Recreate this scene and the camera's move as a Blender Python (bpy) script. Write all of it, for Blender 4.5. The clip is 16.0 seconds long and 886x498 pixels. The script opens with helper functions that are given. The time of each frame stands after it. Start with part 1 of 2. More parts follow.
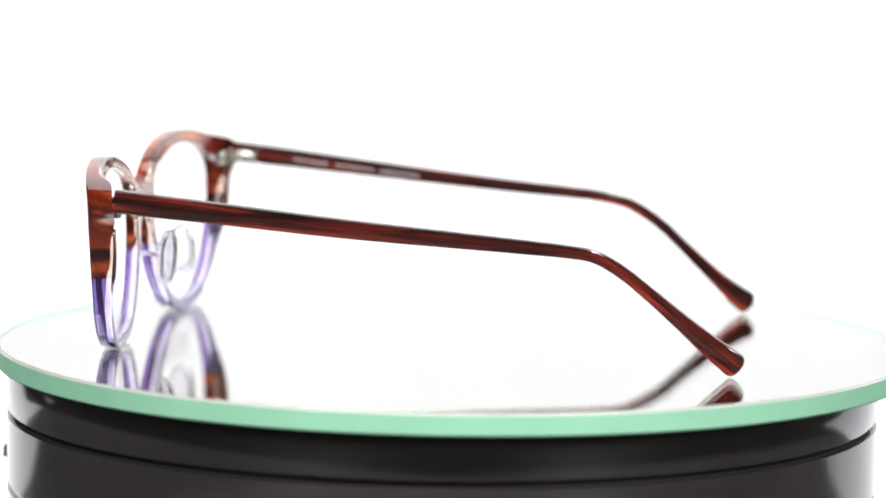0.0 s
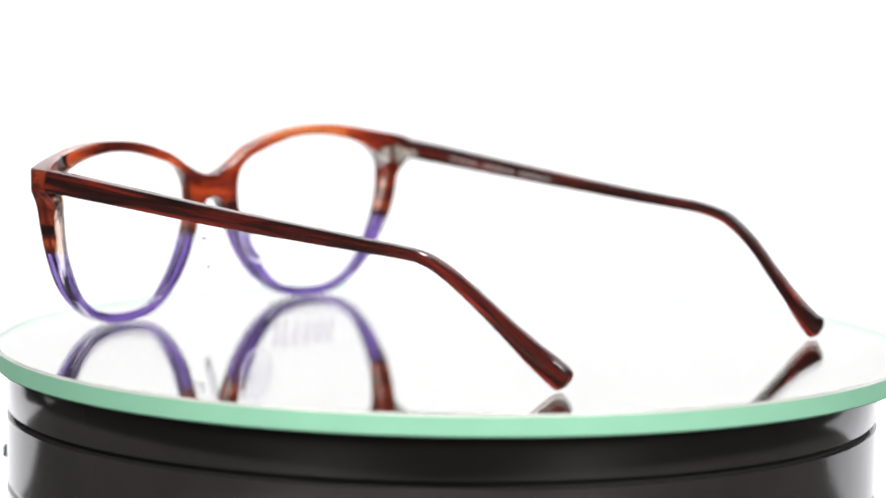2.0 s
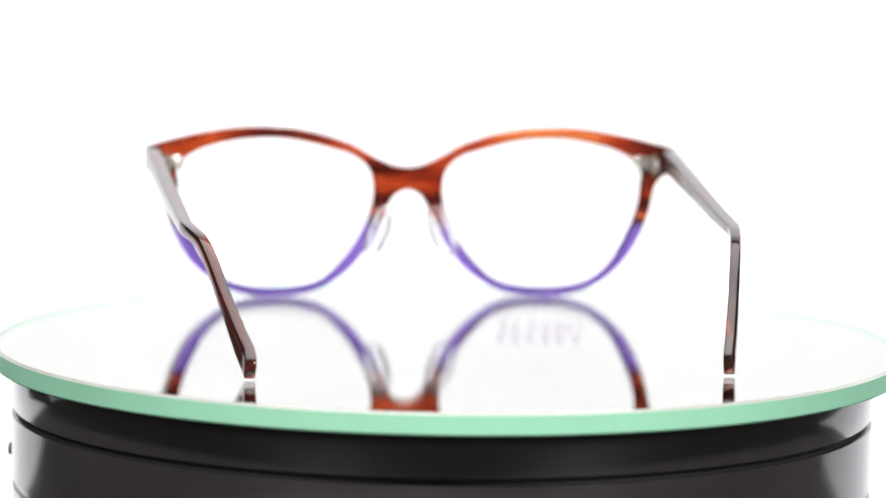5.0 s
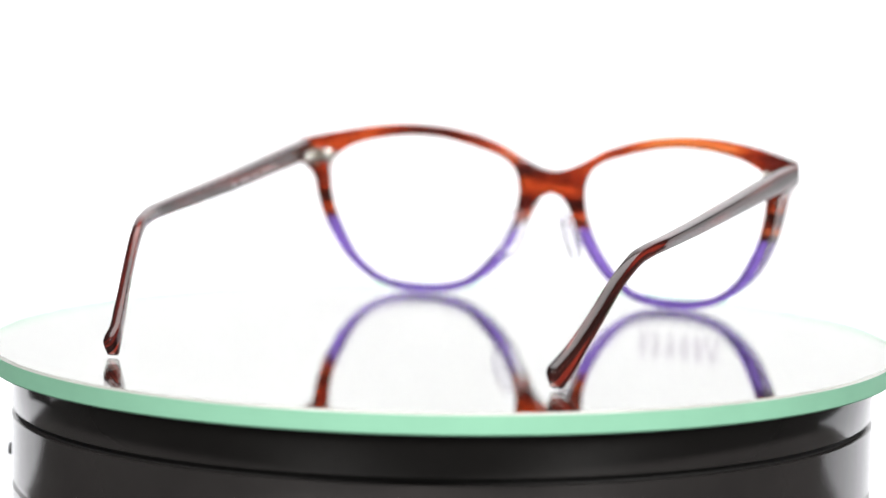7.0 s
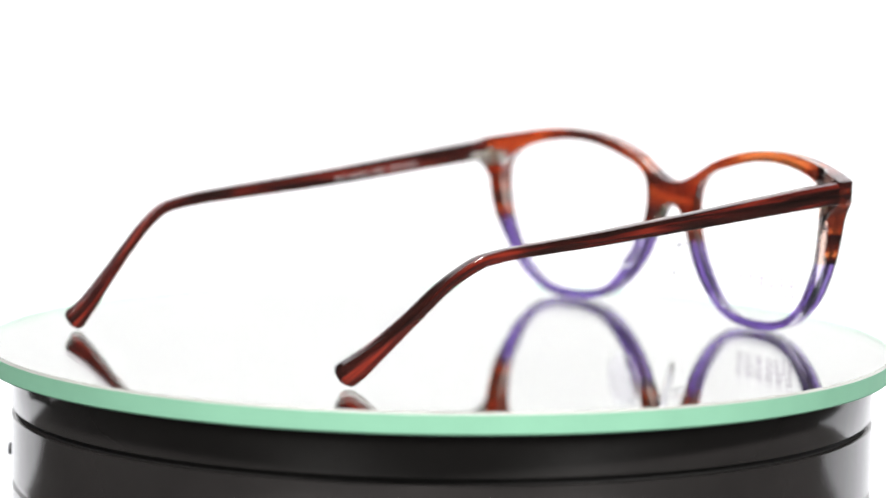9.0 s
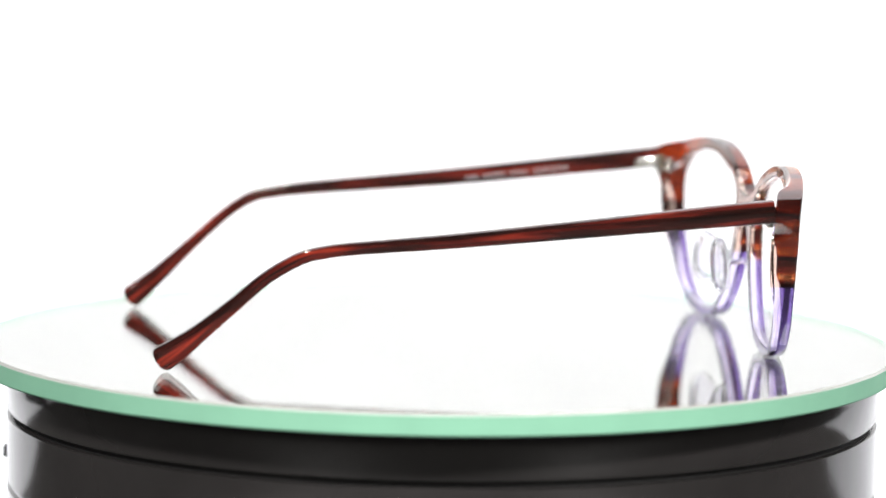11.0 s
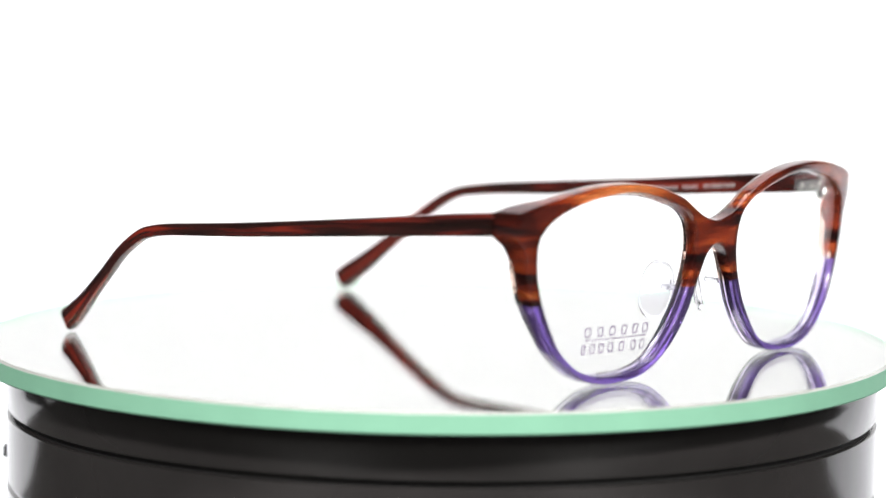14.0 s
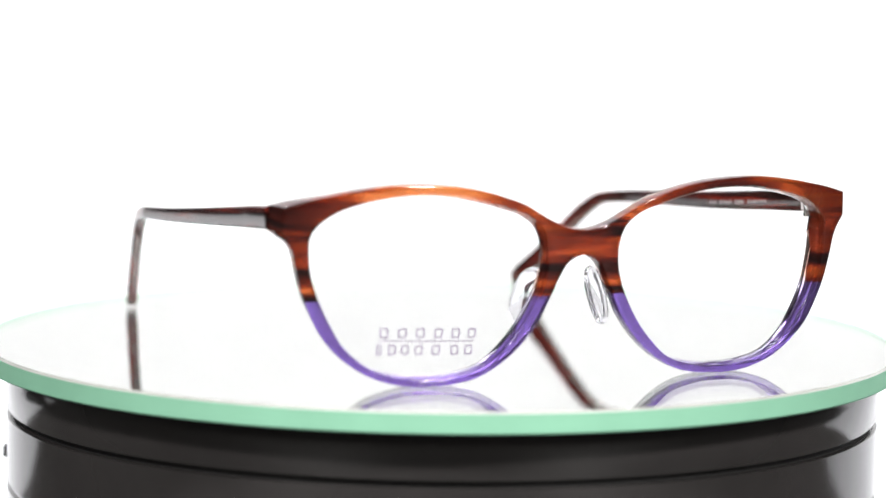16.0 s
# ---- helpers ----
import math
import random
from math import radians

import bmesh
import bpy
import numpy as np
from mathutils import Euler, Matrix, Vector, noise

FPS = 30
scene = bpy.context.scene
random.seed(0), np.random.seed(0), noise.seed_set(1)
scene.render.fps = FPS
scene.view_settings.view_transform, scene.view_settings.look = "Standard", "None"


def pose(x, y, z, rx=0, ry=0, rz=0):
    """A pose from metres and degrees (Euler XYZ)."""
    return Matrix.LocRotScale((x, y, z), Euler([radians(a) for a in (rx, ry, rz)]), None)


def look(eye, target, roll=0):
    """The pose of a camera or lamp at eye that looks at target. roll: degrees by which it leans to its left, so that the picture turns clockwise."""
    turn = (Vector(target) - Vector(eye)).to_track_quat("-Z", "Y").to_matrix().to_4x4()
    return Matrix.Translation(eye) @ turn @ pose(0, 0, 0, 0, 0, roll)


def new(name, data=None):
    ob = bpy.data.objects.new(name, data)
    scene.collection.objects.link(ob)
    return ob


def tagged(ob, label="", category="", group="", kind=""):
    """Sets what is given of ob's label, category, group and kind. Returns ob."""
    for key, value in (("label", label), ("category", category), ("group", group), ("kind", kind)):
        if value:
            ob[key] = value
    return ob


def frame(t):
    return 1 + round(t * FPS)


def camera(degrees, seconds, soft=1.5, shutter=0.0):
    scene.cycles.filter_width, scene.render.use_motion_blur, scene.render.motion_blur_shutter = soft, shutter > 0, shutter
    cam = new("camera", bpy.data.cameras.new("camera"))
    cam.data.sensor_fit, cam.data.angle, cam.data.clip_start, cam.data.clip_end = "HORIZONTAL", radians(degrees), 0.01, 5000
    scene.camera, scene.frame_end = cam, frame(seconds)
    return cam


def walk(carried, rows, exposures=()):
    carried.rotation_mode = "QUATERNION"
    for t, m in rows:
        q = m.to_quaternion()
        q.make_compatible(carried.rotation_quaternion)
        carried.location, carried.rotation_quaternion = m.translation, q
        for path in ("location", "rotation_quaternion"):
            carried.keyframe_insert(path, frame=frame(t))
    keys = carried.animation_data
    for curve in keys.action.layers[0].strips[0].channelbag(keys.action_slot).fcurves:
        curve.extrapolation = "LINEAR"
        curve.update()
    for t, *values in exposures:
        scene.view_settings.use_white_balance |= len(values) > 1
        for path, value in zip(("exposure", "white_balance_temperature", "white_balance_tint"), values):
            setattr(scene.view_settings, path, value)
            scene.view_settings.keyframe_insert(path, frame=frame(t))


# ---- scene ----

# Eyeglasses turning on a mirror-topped turntable in a small white product-photo set. Metres, z = 0 is the mirror's top.
SECONDS = 16.0
TURN0, RATE = -97.75, -14.956          # the turntable's angle at the start and its speed, degrees and degrees a second

# ---- camera ----
cam = camera(14.88, SECONDS, soft=1.5)
cam.data.dof.use_dof = True
cam.data.dof.focus_distance = 0.719
cam.data.dof.aperture_fstop = 11.0
EYE = Vector((0.0, -0.7533, 0.1067))
AHEAD = Vector((-0.0004, 0.99334, -0.11525))


def camera_row(t, back):
    eye = EYE - AHEAD * back
    return (t, look(eye, eye + AHEAD, 0.836))


walk(cam, [camera_row(0.0, 0.0), camera_row(2.0, 0.0), camera_row(2.5, 0.0005), camera_row(3.0, 0.0078), camera_row(3.5, 0.0082),
           camera_row(6.0, 0.0082), camera_row(8.9, 0.0082), camera_row(9.1, 0.0074), camera_row(9.5, 0.0004), camera_row(10.0, 0.0),
           camera_row(13.0, 0.0), camera_row(16.0, 0.0)])

# ---- light ----
world = bpy.data.worlds.new("studio_room")
scene.world = world
world.use_nodes = True
world.node_tree.nodes["Background"].inputs["Color"].default_value = (0.9, 0.95, 1.0, 1)
world.node_tree.nodes["Background"].inputs["Strength"].default_value = 0.10
scene.view_settings.exposure = 0.0


def area_lamp(name, eye, target, sx, sy, watts, colour=(1, 1, 1)):
    data = bpy.data.lights.new(name, "AREA")
    data.shape, data.size, data.size_y, data.energy, data.color = "RECTANGLE", sx, sy, watts, colour
    ob = new(name, data)
    ob.matrix_world = look(eye, target)
    return ob


area_lamp("softbox_top", (0.0, 0.15, 0.95), (0, 0.05, 0), 0.9, 0.7, 9.0)
area_lamp("spot_lamp_left", (-0.42, -0.75, 0.62), (0, 0, 0), 0.09, 0.09, 12.0, (1, 0.98, 0.95))
area_lamp("spot_lamp_right", (0.50, -0.70, 0.55), (0, 0, 0), 0.09, 0.09, 12.0, (1, 0.98, 0.95))


# ---- materials ----
def material(name):
    m = bpy.data.materials.new(name)
    m.use_nodes = True
    nt = m.node_tree
    return m, nt, nt.nodes["Principled BSDF"]


def ramp(nt, stops, source):
    r = nt.nodes.new("ShaderNodeValToRGB")
    els = r.color_ramp.elements
    while len(els) < len(stops):
        els.new(0.5)
    for el, (p, c) in zip(els, stops):
        el.position, el.color = p, (*c, 1)
    nt.links.new(source, r.inputs["Fac"])
    return r


def coords(nt, scale, loc=(0, 0, 0), rot=(0, 0, 0)):
    tc = nt.nodes.new("ShaderNodeTexCoord")
    mp = nt.nodes.new("ShaderNodeMapping")
    mp.inputs["Scale"].default_value = scale
    mp.inputs["Location"].default_value = loc
    mp.inputs["Rotation"].default_value = rot
    nt.links.new(tc.outputs["Object"], mp.inputs["Vector"])
    return mp.outputs["Vector"]


def noise_tex(nt, vec, scale, detail=4.0, rough=0.55, distort=0.0):
    n = nt.nodes.new("ShaderNodeTexNoise")
    n.inputs["Scale"].default_value = scale
    n.inputs["Detail"].default_value = detail
    n.inputs["Roughness"].default_value = rough
    n.inputs["Distortion"].default_value = distort
    nt.links.new(vec, n.inputs["Vector"])
    return n.outputs["Fac"]


def bump(nt, bsdf, height, strength, distance):
    b = nt.nodes.new("ShaderNodeBump")
    b.inputs["Strength"].default_value = strength
    b.inputs["Distance"].default_value = distance
    nt.links.new(height, b.inputs["Height"])
    nt.links.new(b.outputs["Normal"], bsdf.inputs["Normal"])


def map_range(nt, source, low, high, smooth=False):
    n = nt.nodes.new("ShaderNodeMapRange")
    if smooth:
        n.interpolation_type = "SMOOTHSTEP"
    n.inputs["From Min"].default_value = low
    n.inputs["From Max"].default_value = high
    nt.links.new(source, n.inputs["Value"])
    return n.outputs["Result"]


def blend(nt, factor, a, b):
    n = nt.nodes.new("ShaderNodeMix")
    if isinstance(factor, float):
        n.inputs["Factor"].default_value = factor
    else:
        nt.links.new(factor, n.inputs["Factor"])
    nt.links.new(a, n.inputs["A"])
    nt.links.new(b, n.inputs["B"])
    return n.outputs["Result"]


def wander(nt, amount, grain, value):
    """value pushed about by the grain, so that the zones end raggedly."""
    n = nt.nodes.new("ShaderNodeMath")
    n.operation = "MULTIPLY_ADD"
    nt.links.new(grain, n.inputs[0])
    n.inputs[1].default_value = amount
    nt.links.new(value, n.inputs[2])
    return n.outputs[0]


def mat_tortoise_front():
    m, nt, b = material("streaked brown acetate")
    streak = noise_tex(nt, coords(nt, (22, 30, 330), (3.1, 0, 1.7)), 1.0, 3.2, 0.6, 0.35)
    tc = nt.nodes.new("ShaderNodeTexCoord")
    sep = nt.nodes.new("ShaderNodeSeparateXYZ")
    nt.links.new(tc.outputs["Object"], sep.inputs[0])
    # dark and amber zones along the brow (millimetres from the bridge, level)
    along = ((-64, 0.45), (-55, 0.46), (-50, 0.55), (-45, 0.70), (-30, 0.745), (-22, 0.64), (-15, 0.54), (-10, 0.61), (-4, 0.535), (2, 0.50), (6, 0.38),
             (9, 0.50), (13, 0.66), (20, 0.58), (29, 0.48), (37, 0.43), (44, 0.56), (48, 0.66), (53, 0.55), (58, 0.49), (64, 0.42))
    x = map_range(nt, wander(nt, 0.028, streak, sep.outputs["X"]), -0.064 + 0.014, 0.064 + 0.014)
    zone = ramp(nt, [((p + 64) / 128, (v, v, v)) for p, v in along], x).outputs["Color"]
    # dark bands across the lower ends beside the lenses
    down = ((17.5, 0.42), (18.6, 0.46), (19.6, 0.56), (20.6, 0.64), (21.5, 0.45), (23.4, 0.42), (24.6, 0.52), (26.5, 0.55), (29, 0.50), (31.5, 0.56))
    z = map_range(nt, wander(nt, 0.004, streak, sep.outputs["Z"]), 0.0170 + 0.002, 0.0320 + 0.002)
    band = ramp(nt, [((p - 17.0) / 15.0, (v, v, v)) for p, v in down], z).outputs["Color"]
    level = blend(nt, map_range(nt, sep.outputs["Z"], 0.0265, 0.0315, True), band, zone)
    f = blend(nt, 0.47, level, streak)
    r = ramp(nt, [(0.41, (0.010, 0.004, 0.004)), (0.47, (0.080, 0.012, 0.008)), (0.525, (0.26, 0.036, 0.013)), (0.575, (0.50, 0.105, 0.027)), (0.64, (0.86, 0.34, 0.11))], f)
    nt.links.new(r.outputs["Color"], b.inputs["Base Color"])
    t = ramp(nt, [(0.42, (0.35, 0.35, 0.35)), (0.62, (0.92, 0.92, 0.92))], f)
    nt.links.new(t.outputs["Color"], b.inputs["Transmission Weight"])
    b.inputs["Roughness"].default_value = 0.06
    b.inputs["IOR"].default_value = 1.49
    fine = noise_tex(nt, coords(nt, (300, 300, 300)), 1.0, 2.0)
    bump(nt, b, fine, 0.04, 0.0003)
    return m


def mat_tortoise_temple():
    m, nt, b = material("dark red-brown streaked acetate")
    uv = nt.nodes.new("ShaderNodeTexCoord").outputs["UV"]
    stretch = nt.nodes.new("ShaderNodeMapping")
    stretch.inputs["Scale"].default_value = (0.034, 0.62, 1)
    nt.links.new(uv, stretch.inputs["Vector"])
    f = noise_tex(nt, stretch.outputs["Vector"], 1.0, 2.5, 0.55, 0.4)
    r = ramp(nt, [(0.36, (0.008, 0.004, 0.0035)), (0.48, (0.022, 0.006, 0.005)), (0.58, (0.060, 0.009, 0.007)), (0.73, (0.21, 0.022, 0.012))], f)
    nt.links.new(r.outputs["Color"], b.inputs["Base Color"])
    b.inputs["Roughness"].default_value = 0.09
    b.inputs["IOR"].default_value = 1.49
    b.inputs["Transmission Weight"].default_value = 0.05
    fine = noise_tex(nt, coords(nt, (300, 300, 300)), 1.0, 2.0)
    bump(nt, b, fine, 0.04, 0.0003)
    return m


def mat_purple():
    m, nt, b = material("translucent violet acetate")
    f = noise_tex(nt, coords(nt, (40, 60, 60)), 1.0, 3.0)
    r = ramp(nt, [(0.3, (0.19, 0.115, 0.40)), (0.7, (0.32, 0.21, 0.56))], f)
    nt.links.new(r.outputs["Color"], b.inputs["Base Color"])
    b.inputs["Roughness"].default_value = 0.05
    b.inputs["IOR"].default_value = 1.49
    b.inputs["Transmission Weight"].default_value = 0.93
    return m


def mat_glass(name, colour=(1, 1, 1), ior=1.5, rough=0.0):
    m, nt, b = material(name)
    b.inputs["Base Color"].default_value = (*colour, 1)
    b.inputs["Roughness"].default_value = rough
    b.inputs["IOR"].default_value = ior
    b.inputs["Transmission Weight"].default_value = 1.0
    return m


def mat_plain(name, colour, rough, metal=0.0, variation=0.06, scale=60.0, relief=0.0):
    m, nt, b = material(name)
    f = noise_tex(nt, coords(nt, (1, 1, 1)), scale, 5.0)
    lo = tuple(c * (1 - variation) for c in colour)
    hi = tuple(min(1, c * (1 + variation)) for c in colour)
    r = ramp(nt, [(0.3, lo), (0.7, hi)], f)
    nt.links.new(r.outputs["Color"], b.inputs["Base Color"])
    b.inputs["Roughness"].default_value = rough
    b.inputs["Metallic"].default_value = metal
    if relief:
        bump(nt, b, noise_tex(nt, coords(nt, (1, 1, 1)), scale * 12, 3.0), relief, 0.0002)
    return m


def mat_backdrop():
    m, nt, b = material("white self-glowing paper")
    b.inputs["Base Color"].default_value = (0.85, 0.85, 0.86, 1)
    b.inputs["Roughness"].default_value = 0.9
    # emission lifts the paper to blown-out white; no lamp stands behind it
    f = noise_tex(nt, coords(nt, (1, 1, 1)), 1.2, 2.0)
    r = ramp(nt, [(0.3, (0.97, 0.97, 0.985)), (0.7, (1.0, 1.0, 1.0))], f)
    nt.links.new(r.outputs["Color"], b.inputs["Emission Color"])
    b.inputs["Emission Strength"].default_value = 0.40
    return m


TORTOISE, TEMPLE, PURPLE = mat_tortoise_front(), mat_tortoise_temple(), mat_purple()
LENS = mat_glass("clear demo lens", (0.985, 0.985, 0.985), 1.12)
CLEAR = mat_glass("clear silicone", (0.89, 0.88, 0.925), 1.40, 0.02)
CLEAR.node_tree.nodes["Principled BSDF"].inputs["Transmission Weight"].default_value = 0.97
BACKING = mat_glass("clear amber acetate backing", (0.84, 0.62, 0.53), 1.49, 0.03)
LOWER_BACKING = mat_glass("clear violet acetate backing", (0.80, 0.72, 0.95), 1.49, 0.03)
TOPGLASS = mat_glass("float glass", (0.985, 1.0, 0.99), 1.42)
SILVER = mat_plain("mirror silvering", (0.790, 0.795, 0.775), 0.0, 1.0, 0.004, 8.0)
EDGE = mat_plain("green ground glass edge", (0.225, 0.465, 0.33), 0.6, 0.0, 0.04, 90.0, 0.1)
EDGE.node_tree.nodes["Principled BSDF"].inputs["Specular IOR Level"].default_value = 0.1
BEVEL = mat_plain("grey polished glass bevel", (0.32, 0.33, 0.31), 0.2, 0.0, 0.06, 120.0)
BLACK = mat_plain("satin black plastic", (0.024, 0.022, 0.022), 0.13, 0.0, 0.15, 40.0, 0.05)
GROOVE = mat_plain("black joint", (0.006, 0.006, 0.006), 0.6)
METAL = mat_plain("nickel hinge metal", (0.72, 0.70, 0.66), 0.22, 1.0, 0.08, 400.0)
BRASS = mat_plain("brass screw", (0.70, 0.55, 0.25), 0.25, 1.0, 0.08, 400.0)
INK = mat_plain("grey-violet ink", (0.15, 0.10, 0.20), 0.6)
WHITE_INK = mat_plain("white ink", (0.30, 0.29, 0.30), 0.5)
PAPER = mat_backdrop()
TABLE = mat_plain("dark table laminate", (0.058, 0.055, 0.053), 0.5, 0.0, 0.15, 20.0)
ROOM = mat_plain("dim room wall", (0.10, 0.10, 0.105), 0.9, 0.0, 0.08, 3.0)


# ---- mesh helpers ----
def part(name, bm, mat, parent=None, label=""):
    me = bpy.data.meshes.new(name)
    bmesh.ops.recalc_face_normals(bm, faces=bm.faces)
    bm.to_mesh(me)
    bm.free()
    me.materials.append(mat)
    for p in me.polygons:
        p.use_smooth = True
    me.set_sharp_from_angle(angle=radians(38))
    ob = new(name, me)
    if parent:
        ob.parent = parent
    if label:
        tagged(ob, label)
    return ob


def catmull(points, per=8, closed=False):
    pts = [Vector(p) for p in points]
    n, out = len(pts), []
    for i in range(n if closed else n - 1):
        a = pts[(i - 1) % n] if closed or i else pts[0] * 2 - pts[1]
        b, c = pts[i], pts[(i + 1) % n]
        d = pts[(i + 2) % n] if closed or i + 2 < n else pts[-1] * 2 - pts[-2]
        for j in range(per):
            u = j / per
            out.append(0.5 * (2 * b + (c - a) * u + (2 * a - 5 * b + 4 * c - d) * u * u + (3 * b - a - 3 * c + d) * u ** 3))
    if not closed:
        out.append(pts[-1])
    return out


def lathe(profile, seg=192, bm=None):
    """A body of revolution round z from (radius, z) rows; radius 0 closes it."""
    bm = bm or bmesh.new()
    rings = []
    for r, z in profile:
        if r <= 0:
            rings.append([bm.verts.new((0, 0, z))])
        else:
            rings.append([bm.verts.new((r * math.cos(2 * math.pi * i / seg), r * math.sin(2 * math.pi * i / seg), z)) for i in range(seg)])
    for a, b in zip(rings, rings[1:]):
        for i in range(seg):
            j = (i + 1) % seg
            if len(a) == 1:
                bm.faces.new((a[0], b[i], b[j]))
            elif len(b) == 1:
                bm.faces.new((a[i], a[j], b[0]))
            else:
                bm.faces.new((a[i], a[j], b[j], b[i]))
    return bm


def box(bm, size, m=Matrix(), bevel=0.0):
    made = bmesh.ops.create_cube(bm, size=1.0, matrix=m @ Matrix.Diagonal((*size, 1)))["verts"]
    if bevel:
        edges = list({e for v in made for e in v.link_edges})
        bmesh.ops.bevel(bm, geom=edges, offset=bevel, segments=2, profile=0.5, affect="EDGES")
    return bm


# ---- the set ----
def build_set():
    # paper sweep: floor under the turntable, curving up into the back wall
    bm = bmesh.new()
    prof = [(0.55 + 0.35 * math.sin(a), 0.29 - 0.35 * math.cos(a)) for a in (math.pi / 2 * k / 16 for k in range(17))] + [(0.90, 1.25)]
    fronts = ((-0.62, 0.24), (-0.42, 0.17), (-0.22, 0.09), (0.0, 0.06), (0.30, 0.06), (0.45, 0.26), (0.985, 0.50))      # x and the trimmed front edge
    rows = [[bm.verts.new((x, y, z)) for y, z in [(edge, -0.060)] + prof] for x, edge in fronts]
    for a, b in zip(rows, rows[1:]):
        for i in range(len(prof)):
            bm.faces.new((a[i], b[i], b[i + 1], a[i + 1]))
    bmesh.ops.solidify(bm, geom=bm.faces[:], thickness=-0.002)
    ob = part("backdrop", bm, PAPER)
    tagged(ob, "seamless white paper sweep behind the turntable, with a glow of its own", "backdrop", kind="structure")
    for name, x in (("wall_left", -1.6), ("wall_right", 1.6)):
        bm = bmesh.new()
        box(bm, (0.05, 4.0, 2.6), pose(x, 0.1, 0.9))
        tagged(part(name, bm, ROOM), "plain dim wall beside the photo set", "wall", kind="structure")
    bm = bmesh.new()
    box(bm, (2.4, 2.6, 0.02), pose(0, -0.3, -0.0722))
    tagged(part("table", bm, TABLE), "dark table top under the photo set", "table", kind="structure")
    # an unseen black block and pole, added to reflect as a dark patch in the glossy base
    foot = new("reflection_blocker")
    tagged(foot, "small black block and pole added on the white paper to darken a reflection", "lamp stand")
    part("foot", box(bmesh.new(), (0.085, 0.05, 0.035), pose(-0.305, 0.15, -0.0405, 0, 0, 52), 0.004), BLACK, foot)
    part("pole", lathe([(0, -0.025), (0.012, -0.025), (0.012, 0.35), (0.010, 0.354), (0, 0.354)], 32), BLACK, foot).location = (-0.335, 0.175, 0)
    # the dim room behind the camera
    bm = bmesh.new()
    box(bm, (3.2, 0.05, 2.6), pose(0, -1.9, 0.9))
    tagged(part("wall_room", bm, ROOM), "plain dim wall behind the camera", "wall", kind="structure")


build_set()


# ---- the turntable ----
def build_turntable():
    base = new("turntable")
    tagged(base, "round glossy black motorised turntable base under the mirror", "turntable")
    r = 0.0970
    bm = lathe([(0, -0.0047), (r - 0.0012, -0.0047), (r - 0.0003, -0.0052), (r, -0.0062), (r, -0.0150), (r - 0.0003, -0.0155), (r - 0.0012, -0.0157)])
    part("upper_ring", bm, BLACK, base)
    bm = lathe([(r - 0.0012, -0.0157), (r - 0.0016, -0.0158), (r - 0.0016, -0.0168), (r - 0.0012, -0.0169)])
    part("joint", bm, GROOVE, base)
    bm = lathe([(r - 0.0012, -0.0169), (r - 0.0002, -0.01695), (r, -0.0171), (r, -0.0312), (r - 0.0006, -0.0317), (r - 0.0006, -0.0325), (r, -0.0330),
                (r, -0.0560), (r - 0.001, -0.0572), (0, -0.0572)])
    part("housing", bm, BLACK, base)
    for k in range(4):
        a = math.pi / 4 + k * math.pi / 2
        bm = lathe([(0, -0.0572), (0.006, -0.0572), (0.006, -0.0617), (0.0055, -0.0622), (0, -0.0622)], 32)
        f = part("rubber_foot", bm, GROOVE, base)
        f.location = (0.075 * math.cos(a), 0.075 * math.sin(a), 0)
    bm = box(bmesh.new(), (0.0036, 0.004, 0.0027), pose(-0.0985, 0.014, -0.0302), 0.0003)
    box(bm, (0.0035, 0.001, 0.0012), pose(-0.0967, 0.014, -0.0302))
    box(bm, (0.0006, 0.002, 0.0030), pose(-0.0983, 0.014, -0.0328))
    part("switch", bm, GROOVE, base, "small black side switch")
    return base


build_turntable()


def build_mirror():
    disc = new("round_mirror")
    tagged(disc, "round thick mirror plate with a green glass edge on the turntable", "mirror")
    R = 0.1012
    part("glass_top", lathe([(0, 0.0), (R - 0.0006, 0.0)], 256), TOPGLASS, disc).visible_shadow = False
    part("bevel", lathe([(R - 0.0006, 0.0), (R, -0.0005)], 256), BEVEL, disc, "thin grey polished bevel")
    part("edge", lathe([(R, -0.0005), (R, -0.0043), (R - 0.0003, -0.0046), (R - 0.002, -0.0046)], 256), EDGE, disc, "pale green glass edge")
    part("silvering", lathe([(0, -0.0043), (R - 0.0002, -0.0043)], 256), SILVER, disc, "bright silvered back")
    return disc


MIRROR = build_mirror()

# ---- the eyeglasses ----
# Half of the front seen from before it, in millimetres from the middle of the bridge: (x, z).
BROW = [(0, 31.4), (3.4, 31.9), (6.8, 33.2), (10.1, 35.0), (13.3, 36.8), (17.1, 38.2), (22, 39.65), (28, 40.75), (34.7, 41.25), (41.3, 41.2), (48, 40.45), (54, 39.35), (59, 38.3),
        (63.3, 37.0)]
SIDE = [(63.6, 32.0), (62.4, 30.2), (61.3, 27.8), (60.3, 23.0), (58.5, 17.0), (55.2, 10.5), (51, 6.0), (45.2, 2.3), (38.5, 0.3), (32, 0), (25, 0.7), (19.6, 2.8), (14.2, 6.8),
        (9.6, 12.4), (7.0, 17.6), (5.1, 21.6), (3.2, 24.6), (0, 26.1)]
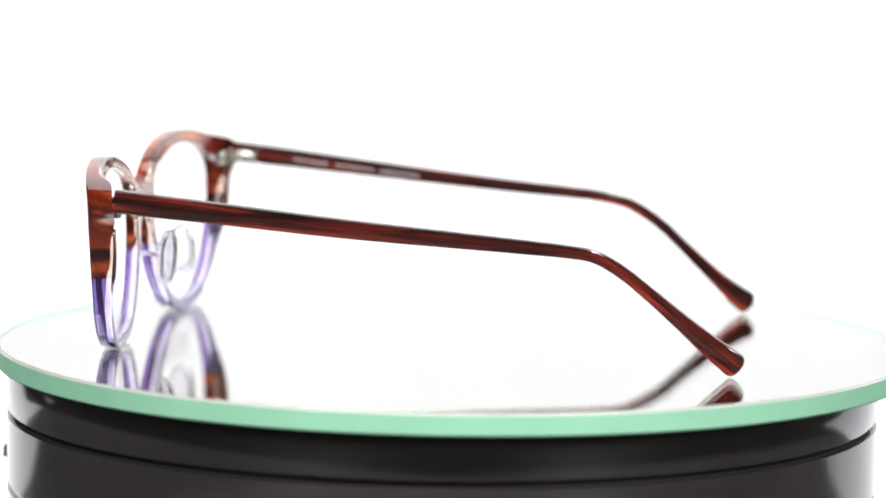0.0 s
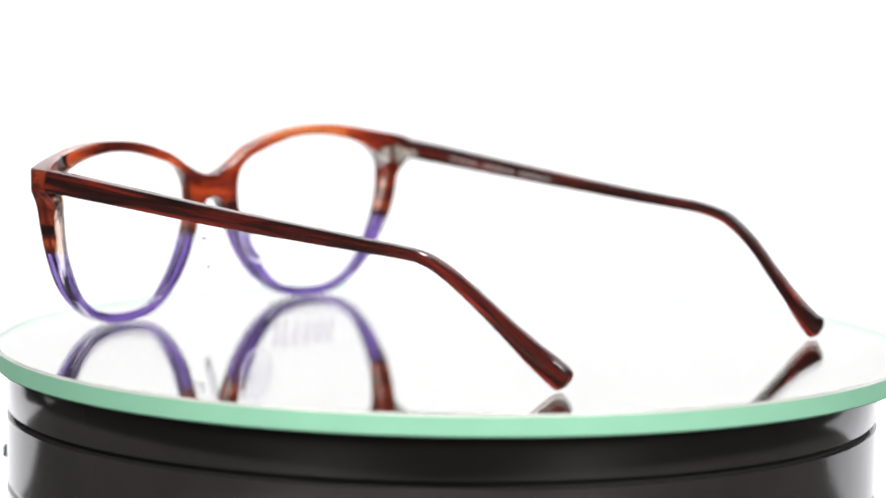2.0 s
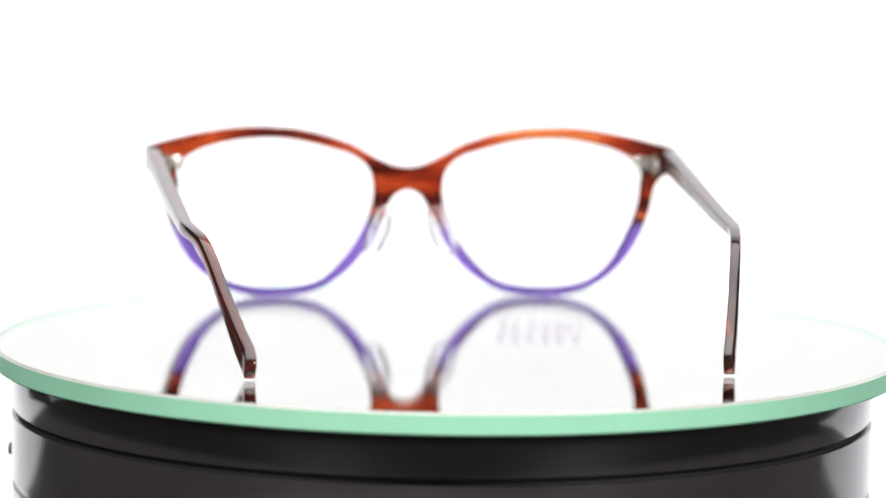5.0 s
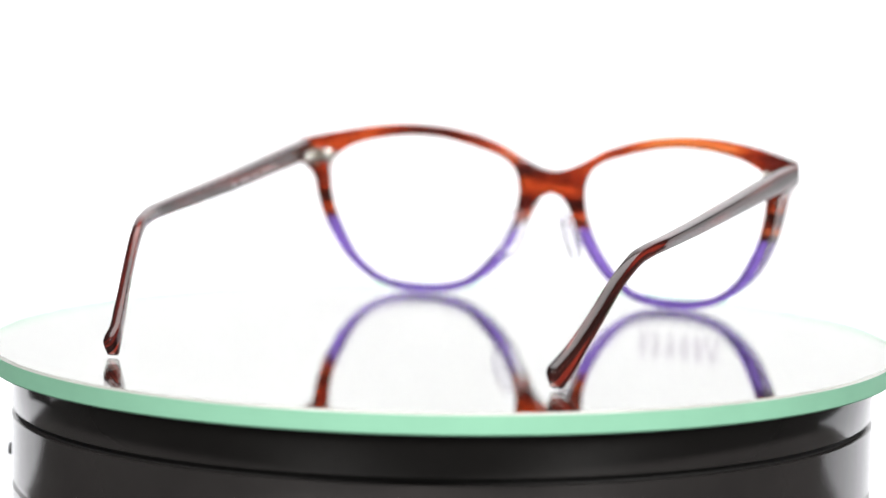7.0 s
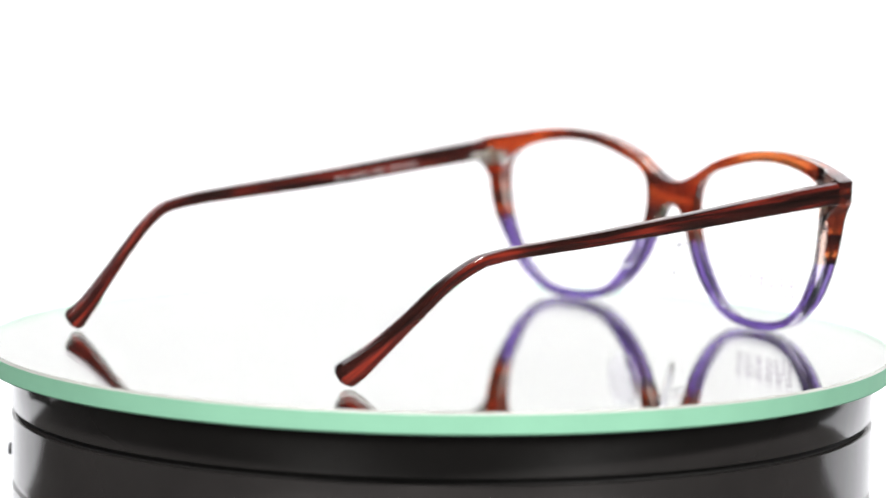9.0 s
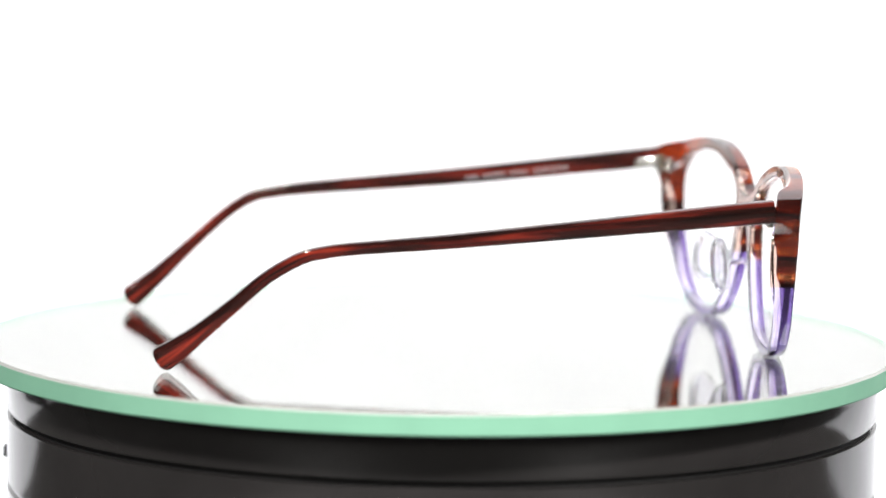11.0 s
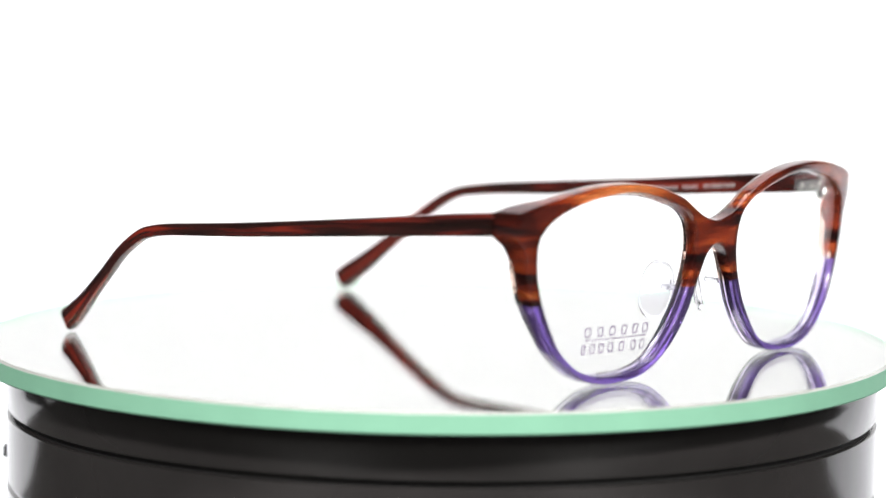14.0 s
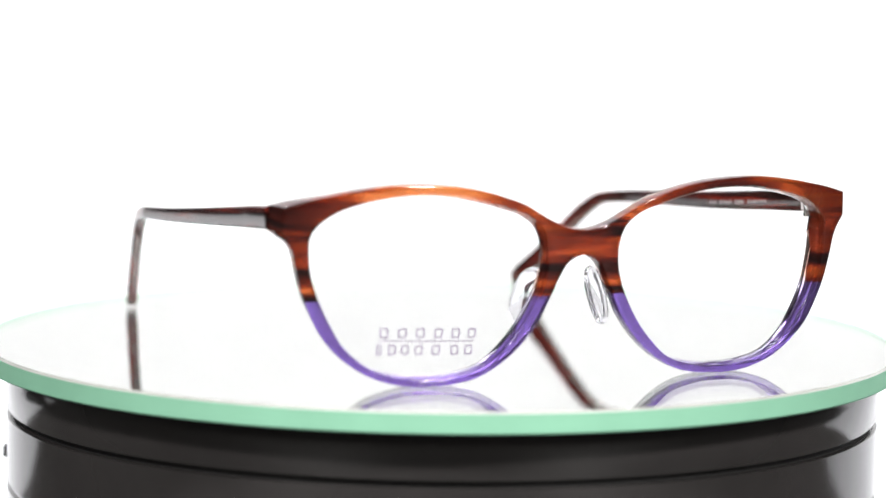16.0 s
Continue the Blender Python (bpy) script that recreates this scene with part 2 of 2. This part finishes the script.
OPENING = [(58.3, 28.5), (57.9, 23.8), (56.4, 18.4), (53.4, 12.2), (50.2, 7.6), (45, 3.7), (39, 1.9), (33, 1.5), (27.5, 1.8), (21.5, 3.4), (17.2, 6.8), (13, 11.9), (9.9, 17.6),
           (8.3, 22.5), (7.9, 26.5), (8.5, 30.0), (10.0, 32.6), (13.3, 34.9), (17.5, 36.3), (22, 37.6), (28.5, 38.95), (35, 39.35), (41.3, 38.9), (48, 37.6), (53, 35.8),
           (56.8, 33.1), (58.1, 30.7)]
CORE = Vector((31.5, 21.0))
MIDDLE = 0.0005                       # the frame sits this far off the turntable's axis
SPLIT = 17.9                          # the height at which brown turns into violet


def bow(x, z):
    """The front face's depth behind the turntable's axis, bowed like a face-form frame and leaning in at the bottom (mm)."""
    u = (x / 63.5) ** 2
    return -72.6 + 6.3 * (0.45 * u + 0.55 * u * u) + 0.064 * (37.0 - z)


def depth(x):
    s = min(1.0, max(0.0, (abs(x) - 55.0) / 6.0))
    return 3.8 + 1.9 * s * s * (3 - 2 * s)


def smooth(value, low, high):
    s = min(1.0, max(0.0, (value - low) / (high - low)))
    return s * s * (3 - 2 * s)


def inset(x, z):
    """How far the back of the sheet steps in towards the lens, or out to the temple at the end pieces (mm)."""
    return 1.1 * smooth(x, 42, 58) * (1 - smooth(z, 28, 33)) - 1.2 * smooth(x, 58, 63) * smooth(z, 29, 32)


def face(x, z):
    """The coloured sheet's share of the thickness; the rest is a clear backing, which runs out at the end pieces."""
    return 0.60 + 0.14 * smooth(z, 18, 21) + 0.24 * smooth(x, 52, 57) * smooth(z, 25, 30)


def reach(loop, phi):
    """How far from CORE the closed line lies in the direction phi."""
    d = Vector((math.cos(phi), math.sin(phi)))
    best = 0.0
    for a, b in zip(loop, loop[1:] + loop[:1]):
        e, o = b - a, a - CORE
        den = d.x * e.y - d.y * e.x
        if abs(den) < 1e-9:
            continue
        s, u = (o.x * e.y - o.y * e.x) / den, (o.x * d.y - o.y * d.x) / den
        if -1e-6 <= u <= 1 + 1e-6 and s > best:
            best = s
    return best


def front_mesh(backing):
    """The front's coloured sheet, or the clear one behind it."""
    brow = catmull([(-BROW[1][0], BROW[1][1])] + BROW, 10)[10:]
    side = catmull(SIDE + [(-SIDE[-2][0], SIDE[-2][1])], 10)[:-10]
    outer = brow + side
    inner = catmull(OPENING, 10, True)
    corners = [math.atan2(p[1] - CORE.y, p[0] - CORE.x) for p in (BROW[0], BROW[-1], SIDE[0], SIDE[-1])]
    angles = sorted([2 * math.pi * k / 160 - math.pi for k in range(160)] + corners)
    angles = [a for a in angles if a in corners or all(abs(a - c) > (0.035 if c < 1 else 0.004) for c in corners)]
    # closer stations round the arch and the dip of the bridge
    dip, arch = corners[0], corners[3]
    angles += [dip - 0.0065 * k for k in range(1, 12)] + [arch + 0.0035 * k for k in range(1, 30)]
    angles = sorted(a - 2 * math.pi if a > math.pi else a for a in angles)
    angles = [a for i, a in enumerate(angles) if a in corners or i == 0 or a - angles[i - 1] > 0.0012]
    cols = 2
    bm = bmesh.new()
    for sign in (1, -1):
        fr, bk = [], []
        for a in angles:
            d = Vector((math.cos(a), math.sin(a)))
            r0, r1 = reach(inner, a), reach(outer, a)
            rf, rb = [], []
            for k in range(cols + 1):
                u = k / cols
                lip = 0.7 * (1 - u)                     # the opening narrows a little towards the back
                q = CORE + d * (r0 + (r1 - r0) * u)
                x = 0.0 if q.x < 0.02 else q.x
                y = bow(x, q.y)
                start, end = (face(x, q.y) + 0.006, 1.0) if backing else (0.0, face(x, q.y))
                for row, share in ((rf, start), (rb, end)):
                    row.append(bm.verts.new((sign * (x - inset(x, q.y) * share - d.x * lip * share), y + depth(x) * share, q.y - d.y * lip * share)))
            fr.append(rf), bk.append(rb)
        n = len(angles)
        for i in range(n):
            j = (i + 1) % n
            for k in range(cols):
                bm.faces.new((fr[i][k], fr[j][k], fr[j][k + 1], fr[i][k + 1]))
                bm.faces.new((bk[i][k], bk[i][k + 1], bk[j][k + 1], bk[j][k]))
            bm.faces.new((fr[i][0], bk[i][0], bk[j][0], fr[j][0]))
            if not (abs(fr[i][cols].co.x) < 0.03 and abs(fr[j][cols].co.x) < 0.03):
                bm.faces.new((fr[i][cols], fr[j][cols], bk[j][cols], bk[i][cols]))
    bmesh.ops.remove_doubles(bm, verts=bm.verts, dist=0.01)
    bmesh.ops.recalc_face_normals(bm, faces=bm.faces)
    def outside(e):
        mid = (e.verts[0].co + e.verts[1].co) / 2
        share = (mid.y - bow(mid.x, mid.z)) / depth(mid.x)
        return 0.985 < share if backing else share < 0.3
    sharp = [e for e in bm.edges if len(e.link_faces) == 2 and e.calc_face_angle(0) > radians(50) and outside(e)]
    bmesh.ops.bevel(bm, geom=sharp, offset=0.4 if backing else 0.62, segments=4, profile=0.5, affect="EDGES", clamp_overlap=False)
    return bm


def cut(bm, keep_above, side=0):
    geom = bm.verts[:] + bm.edges[:] + bm.faces[:]
    bmesh.ops.bisect_plane(bm, geom=geom, plane_co=(0, 0, SPLIT), plane_no=(0, 0, 1), clear_inner=keep_above, clear_outer=not keep_above)
    if side:
        bmesh.ops.delete(bm, geom=[f for f in bm.faces if f.calc_center_median().x * side < 0], context="FACES")
    bmesh.ops.transform(bm, matrix=Matrix.Translation((MIDDLE, 0, 0)) @ Matrix.Scale(0.001, 4), verts=bm.verts)
    return bm


LENS_LOOP = catmull(OPENING, 6, True)


def lens_y(x, z):
    """The lens's front surface at a place on it (mm)."""
    q = Vector((abs(x), z)) - CORE
    u = q.length / reach(LENS_LOOP, math.atan2(q.y, q.x))
    return bow(x, z) + 1.0 - 0.5 * (1 - u * u)


def lens_mesh(sign):
    loop = LENS_LOOP
    bm = bmesh.new()
    rings = []
    for u in (0.0, 0.25, 0.5, 0.75, 0.997):
        ring = []
        for p in loop:
            q = CORE + (p - CORE) * u
            ring.append((sign * q.x, bow(q.x, q.y) + 1.0 - 0.5 * (1 - u * u), q.y))
        rings.append(ring)
    n = len(loop)
    for dy, flip in ((0.0, False), (1.3, True)):
        vs = [[bm.verts.new((x, y + dy, z)) for x, y, z in (ring if i else ring[:1])] for i, ring in enumerate(rings)]
        for i in range(n):
            j = (i + 1) % n
            bm.faces.new((vs[0][0], vs[1][i], vs[1][j]))
            for a, b in zip(vs[1:], vs[2:]):
                bm.faces.new((a[i], b[i], b[j], a[j]))
        if flip:
            for i in range(n):
                j = (i + 1) % n
                bm.faces.new((edge[i], edge[j], vs[-1][j], vs[-1][i]))
        edge = vs[-1]
    bmesh.ops.transform(bm, matrix=Matrix.Translation((MIDDLE, 0, 0)) @ Matrix.Scale(0.001, 4), verts=bm.verts)
    return bm


# Each temple seen from the side: y, z of its middle line, half height, half thickness (mm)
ARM_LEFT = [(-60.3, 34.6, 2.4, 1.9), (-50, 33.6, 2.35, 1.8), (-36.8, 32.35, 2.2, 1.7), (-13.3, 30.1, 2.0, 1.6), (10, 28.3, 1.7, 1.45), (20, 27.55, 1.55, 1.35), (27.4, 26.95, 1.45, 1.3),
            (33.5, 26.3, 1.35, 1.25), (38.9, 25.25, 1.3, 1.2), (44.2, 22.25, 1.3, 1.2), (50.4, 17.2, 1.35, 1.2), (56.3, 12.0, 1.6, 1.2), (62.1, 6.9, 2.1, 1.3), (67.4, 2.75, 2.6, 1.3)]
ARM_RIGHT = [(-60.3, 34.4, 2.4, 1.9), (-50, 33.5, 2.3, 1.8), (-41.8, 32.7, 2.15, 1.7), (-18, 30.35, 1.8, 1.6), (6, 28.1, 1.5, 1.45), (20, 27.0, 1.35, 1.35), (27.5, 26.4, 1.3, 1.25),
             (33, 25.55, 1.3, 1.2), (37.6, 24.2, 1.3, 1.2), (44.3, 20.1, 1.3, 1.2), (51, 14.2, 1.4, 1.2), (57.9, 8.2, 1.8, 1.25), (62, 4.9, 2.35, 1.3), (65, 2.85, 2.65, 1.3)]


def arm_x(y, sign):
    """The temple's distance from the middle (mm); the wearer's right one is splayed a little further."""
    s = min(1.0, max(0.0, (y - 26.0) / 40.0))
    return 62.8 - (3.4 if sign < 0 else 4.0) * (y + 62) / 100.0 - (8.0 if sign < 0 else 9.6) * s ** 1.25 + (0.5 + 1.5 * (y + 62) / 128.0 if sign < 0 else 0.0)


def temple_mesh(sign):
    rows = catmull(ARM_LEFT if sign > 0 else ARM_RIGHT, 6)
    # rounded end
    last, prev = rows[-1], rows[-2]
    dy, dz = (last - prev)[0], (last - prev)[1]
    L = math.hypot(dy, dz)
    for u in (0.4, 0.65, 0.83, 0.94, 0.995):
        s = (1 - u ** 2.5) ** 0.4
        rows.append(Vector((last[0] + dy / L * 1.8 * u, last[1] + dz / L * 1.8 * u, last[2] * s, last[3] * (0.35 + 0.65 * s))))
    bm, rings, n = bmesh.new(), [], 20
    along, place = 0.0, {}
    for i, p in enumerate(rows):
        if i:
            along += math.hypot(p[0] - rows[i - 1][0], p[1] - rows[i - 1][1])
        a, b = rows[max(i - 1, 0)], rows[min(i + 1, len(rows) - 1)]
        t = Vector((b[0] - a[0], b[1] - a[1])).normalized()
        up = Vector((-t.y, t.x))
        ring = []
        for k in range(n):
            c, s = math.cos(2 * math.pi * k / n), math.sin(2 * math.pi * k / n)
            e = 0.30
            cx, cz = math.copysign(abs(c) ** e, c) * p[3], math.copysign(abs(s) ** e, s) * p[2]
            y, z = p[0] + up.x * cz, p[1] + up.y * cz
            ring.append(bm.verts.new((sign * (arm_x(y, sign) + cx), y, max(z, 0.02))))
            place[ring[-1]] = (along + 50 * sign, cz + 0.6 * cx * sign)
        rings.append(ring)
    for a, b in zip(rings, rings[1:]):
        for k in range(n):
            bm.faces.new((a[k], a[(k + 1) % n], b[(k + 1) % n], b[k]))
    bm.faces.new(rings[0]), bm.faces.new(rings[-1])
    grain = bm.loops.layers.uv.new("grain")
    for f in bm.faces:
        for loop in f.loops:
            loop[grain].uv = place[loop.vert]
    bmesh.ops.transform(bm, matrix=Matrix.Translation((MIDDLE, 0, 0)) @ Matrix.Scale(0.001, 4), verts=bm.verts)
    return bm


def pad_mesh(sign):
    """A clear oval nose pad: a thin plate with a raised round rim, and its stub."""
    m = pose(sign * 7.8, -61.4, 16.4) @ Matrix.Rotation(radians(sign * -18), 4, "Y") @ Matrix.Rotation(radians(sign * -48), 4, "Z")
    bm = bmesh.new()
    n, rings = 40, []
    for u, half in ((0.0, 0.28), (0.45, 0.30), (0.70, 0.36), (0.80, 0.54), (0.90, 0.64), (0.97, 0.46), (1.0, 0.0)):
        for side in (1, -1) if half else (1,):
            ring = []
            for k in range(n):
                a = 2 * math.pi * k / n
                c, d = math.cos(a), math.sin(a)
                e = 0.85
                ring.append(bm.verts.new(m @ Vector((side * half, math.copysign(abs(c) ** e, c) * 3.7 * max(u, 0.02), math.copysign(abs(d) ** e, d) * 6.4 * max(u, 0.02)))))
            rings.append((side if half else 0, ring))
    rim = rings[-1][1]
    for side in (1, -1):
        rows = [ring for which, ring in rings if which == side] + [rim]
        for a, b in zip(rows, rows[1:]):
            for k in range(n):
                j = (k + 1) % n
                bm.faces.new((a[k], a[j], b[j], b[k]))
        bm.faces.new(rows[0])
    b2 = bmesh.new()
    box(b2, (0.7, 4.4, 1.2), pose(sign * 8.1, -65.3, 17.3, 0, sign * -18, sign * -12), 0.3)
    me = bpy.data.meshes.new("stub")
    b2.to_mesh(me), b2.free()
    bm.from_mesh(me)
    bpy.data.meshes.remove(me)
    return scaled(bm)


def scaled(bm):
    bmesh.ops.transform(bm, matrix=Matrix.Translation((MIDDLE, 0, 0)) @ Matrix.Scale(0.001, 4), verts=bm.verts)
    return bm


def strip(x0, z0, x1, z1, width):
    """A thin printed stroke that lies on the lens."""
    made = bmesh.new()
    n = max(1, round(max(abs(x1 - x0), abs(z1 - z0)) / 0.8))
    across = Vector((-(z1 - z0), x1 - x0)).normalized() * width / 2
    rows = []
    for i in range(n + 1):
        x, z = x0 + (x1 - x0) * i / n, z0 + (z1 - z0) * i / n
        rows.append([made.verts.new((x + k * across.x, lens_y(x + k * across.x, z + k * across.y) - d, z + k * across.y)) for k, d in ((-1, 0.02), (1, 0.02), (1, 0.06), (-1, 0.06))])
    for a, b in zip(rows, rows[1:]):
        for k in range(4):
            made.faces.new((a[k], a[(k + 1) % 4], b[(k + 1) % 4], b[k]))
    made.faces.new(rows[0]), made.faces.new(rows[-1])
    return scaled(made)


def hollow_block(x, z, w, h, stroke):
    whole = bmesh.new()
    a, b, c, d = x - w / 2, x + w / 2, z - h / 2, z + h / 2
    for ends in ((a, c, b, c), (a, d, b, d), (a, c + stroke / 2, a, d - stroke / 2), (b, c + stroke / 2, b, d - stroke / 2)):
        piece = strip(*ends, stroke)
        me = bpy.data.meshes.new("stroke")
        piece.to_mesh(me), piece.free()
        whole.from_mesh(me)
        bpy.data.meshes.remove(me)
    return whole


def build_glasses():
    g = new("eyeglasses")
    tagged(g, "brown and violet acetate eyeglasses with open temples standing on the mirror", "eyeglasses")
    part("front_frame", cut(front_mesh(False), True), TORTOISE, g, "streaked red-brown acetate brow and bridge")
    part("backing", cut(front_mesh(True), True), BACKING, g, "clear amber acetate backing of the brow").visible_shadow = False
    for side in (1, -1):
        part("lower_rim", cut(front_mesh(False), False, side), PURPLE, g, "translucent violet lower rim")
        part("lower_backing", cut(front_mesh(True), False, side), LOWER_BACKING, g, "clear pale violet backing of the lower rim").visible_shadow = False
        lens = part("lens", lens_mesh(side), LENS, g, "clear demo lens")
        lens.visible_shadow = False
        part("nose_pad", pad_mesh(side), CLEAR, g, "clear oval nose pad").visible_shadow = False
        arm = part("temple", temple_mesh(side), TEMPLE, g, "dark red-brown streaked temple with a curved tip")
        # hinge: plate on the front, three knuckles, a leaf on the temple, a screw
        bm = box(bmesh.new(), (3.6, 0.8, 3.2), pose(side * 57.4, -62.3, 33.1, 0, 0, side * 11), 0.3)
        hinge = part("hinge", scaled(bm), METAL, g, "small nickel hinge")
        for z in (31.7, 33.1, 34.5):
            bm = bmesh.new()
            bmesh.ops.create_cone(bm, cap_ends=True, segments=20, radius1=1.2, radius2=1.2, depth=1.2, matrix=pose(side * 60.1, -60.6, z))
            bmesh.ops.bevel(bm, geom=[e for e in bm.edges if e.calc_face_angle(0) > 1], offset=0.2, segments=2, affect="EDGES")
            part("knuckle", scaled(bm), METAL, hinge)
        for z in (32.2, 34.0):
            bm = bmesh.new()
            bmesh.ops.create_uvsphere(bm, u_segments=14, v_segments=8, radius=0.62, matrix=pose(side * 56.6, -61.9, z))
            part("rivet", scaled(bm), METAL, hinge)
        for y in (-58.4, -55.9):
            bm = bmesh.new()
            bmesh.ops.create_uvsphere(bm, u_segments=14, v_segments=8, radius=0.55, matrix=pose(side * 59.6, y, 33.3))
            part("rivet", scaled(bm), METAL, hinge)
        bm = bmesh.new()
        bmesh.ops.create_cone(bm, cap_ends=True, segments=16, radius1=0.75, radius2=0.75, depth=4.6, matrix=pose(side * 60.1, -60.6, 33.1))
        part("screw", scaled(bm), BRASS, hinge, "tiny brass screw")
        bm = box(bmesh.new(), (0.6, 6.0, 2.4), pose(side * 60.0, -57.2, 33.3, -4, 0, side * 3.0), 0.2)
        part("leaf", scaled(bm), METAL, hinge)
        # printed line on the inner side of the temple, as plain bars
        groups = ((-38, -29.5), (-28, -23.8), (-22.6, -17), (-15.8, -12.6)) if side > 0 else ((-45.5, -37), (-35, -25.5), (-24, -14.5))
        for y0, y1 in groups:
            count = max(2, round((y1 - y0) / 1.05))
            for k in range(count):
                y = y0 + (y1 - y0) * (k + 0.5) / count
                z = 29.8 + (-15 - y) * 0.105
                bm = box(bmesh.new(), (0.06, 0.48 + 0.12 * (k % 3 == 1), 0.72), pose(side * (arm_x(y, side) - 1.62 - 0.0055 * max(0.0, -15 - y)), y, z, -6.2, 0, side * 2.0))
                part("printed_bar", scaled(bm), WHITE_INK, arm)
        if side < 0:
            # the printed mark on the lens, as plain hollow blocks in two rows with a rule between them
            marks = [(x, 11.35 - 0.03 * (x + 43), 1.5) for x in (-42.5, -38.7, -34.9, -31.1, -27.4, -23.9)]
            marks += [(x, 7.9 - 0.03 * (x + 43), w) for x, w in ((-43.4, 0.9), (-40.7, 1.3), (-38.0, 1.3), (-35.1, 1.4), (-31.5, 1.5), (-27.5, 1.3), (-24.5, 1.4))]
            for x, z, w in marks:
                part("printed_block", hollow_block(x, z, w, 1.75, 0.27), INK, lens)
            part("printed_rule", strip(-43.3, 9.75, -23.4, 9.15, 0.2), INK, lens)
    return g


GLASSES = build_glasses()


# ---- what turns ----
def motions():
    rows, disc = [], []
    # the motor runs a little unevenly
    uneven = (0.05, 0.0, 0.1, 0.1, 0.0, -0.15, -0.28, -0.25, 0.0, 0.12, 0.0, -0.2, -0.25, -0.05, 0.07, 0.15, 0.1)
    for k in range(17):
        t = float(k)
        a = TURN0 + RATE * t + uneven[k]
        rows.append((t, pose(0, 0, 0, 0, 0, a)))
        c = radians(RATE * t)
        disc.append((t, pose(0.0006 + 0.0021 * math.cos(c), -0.0069 + 0.0021 * math.sin(c), 0, 0, 0, a)))
    walk(GLASSES, rows)
    walk(MIRROR, disc)


motions()
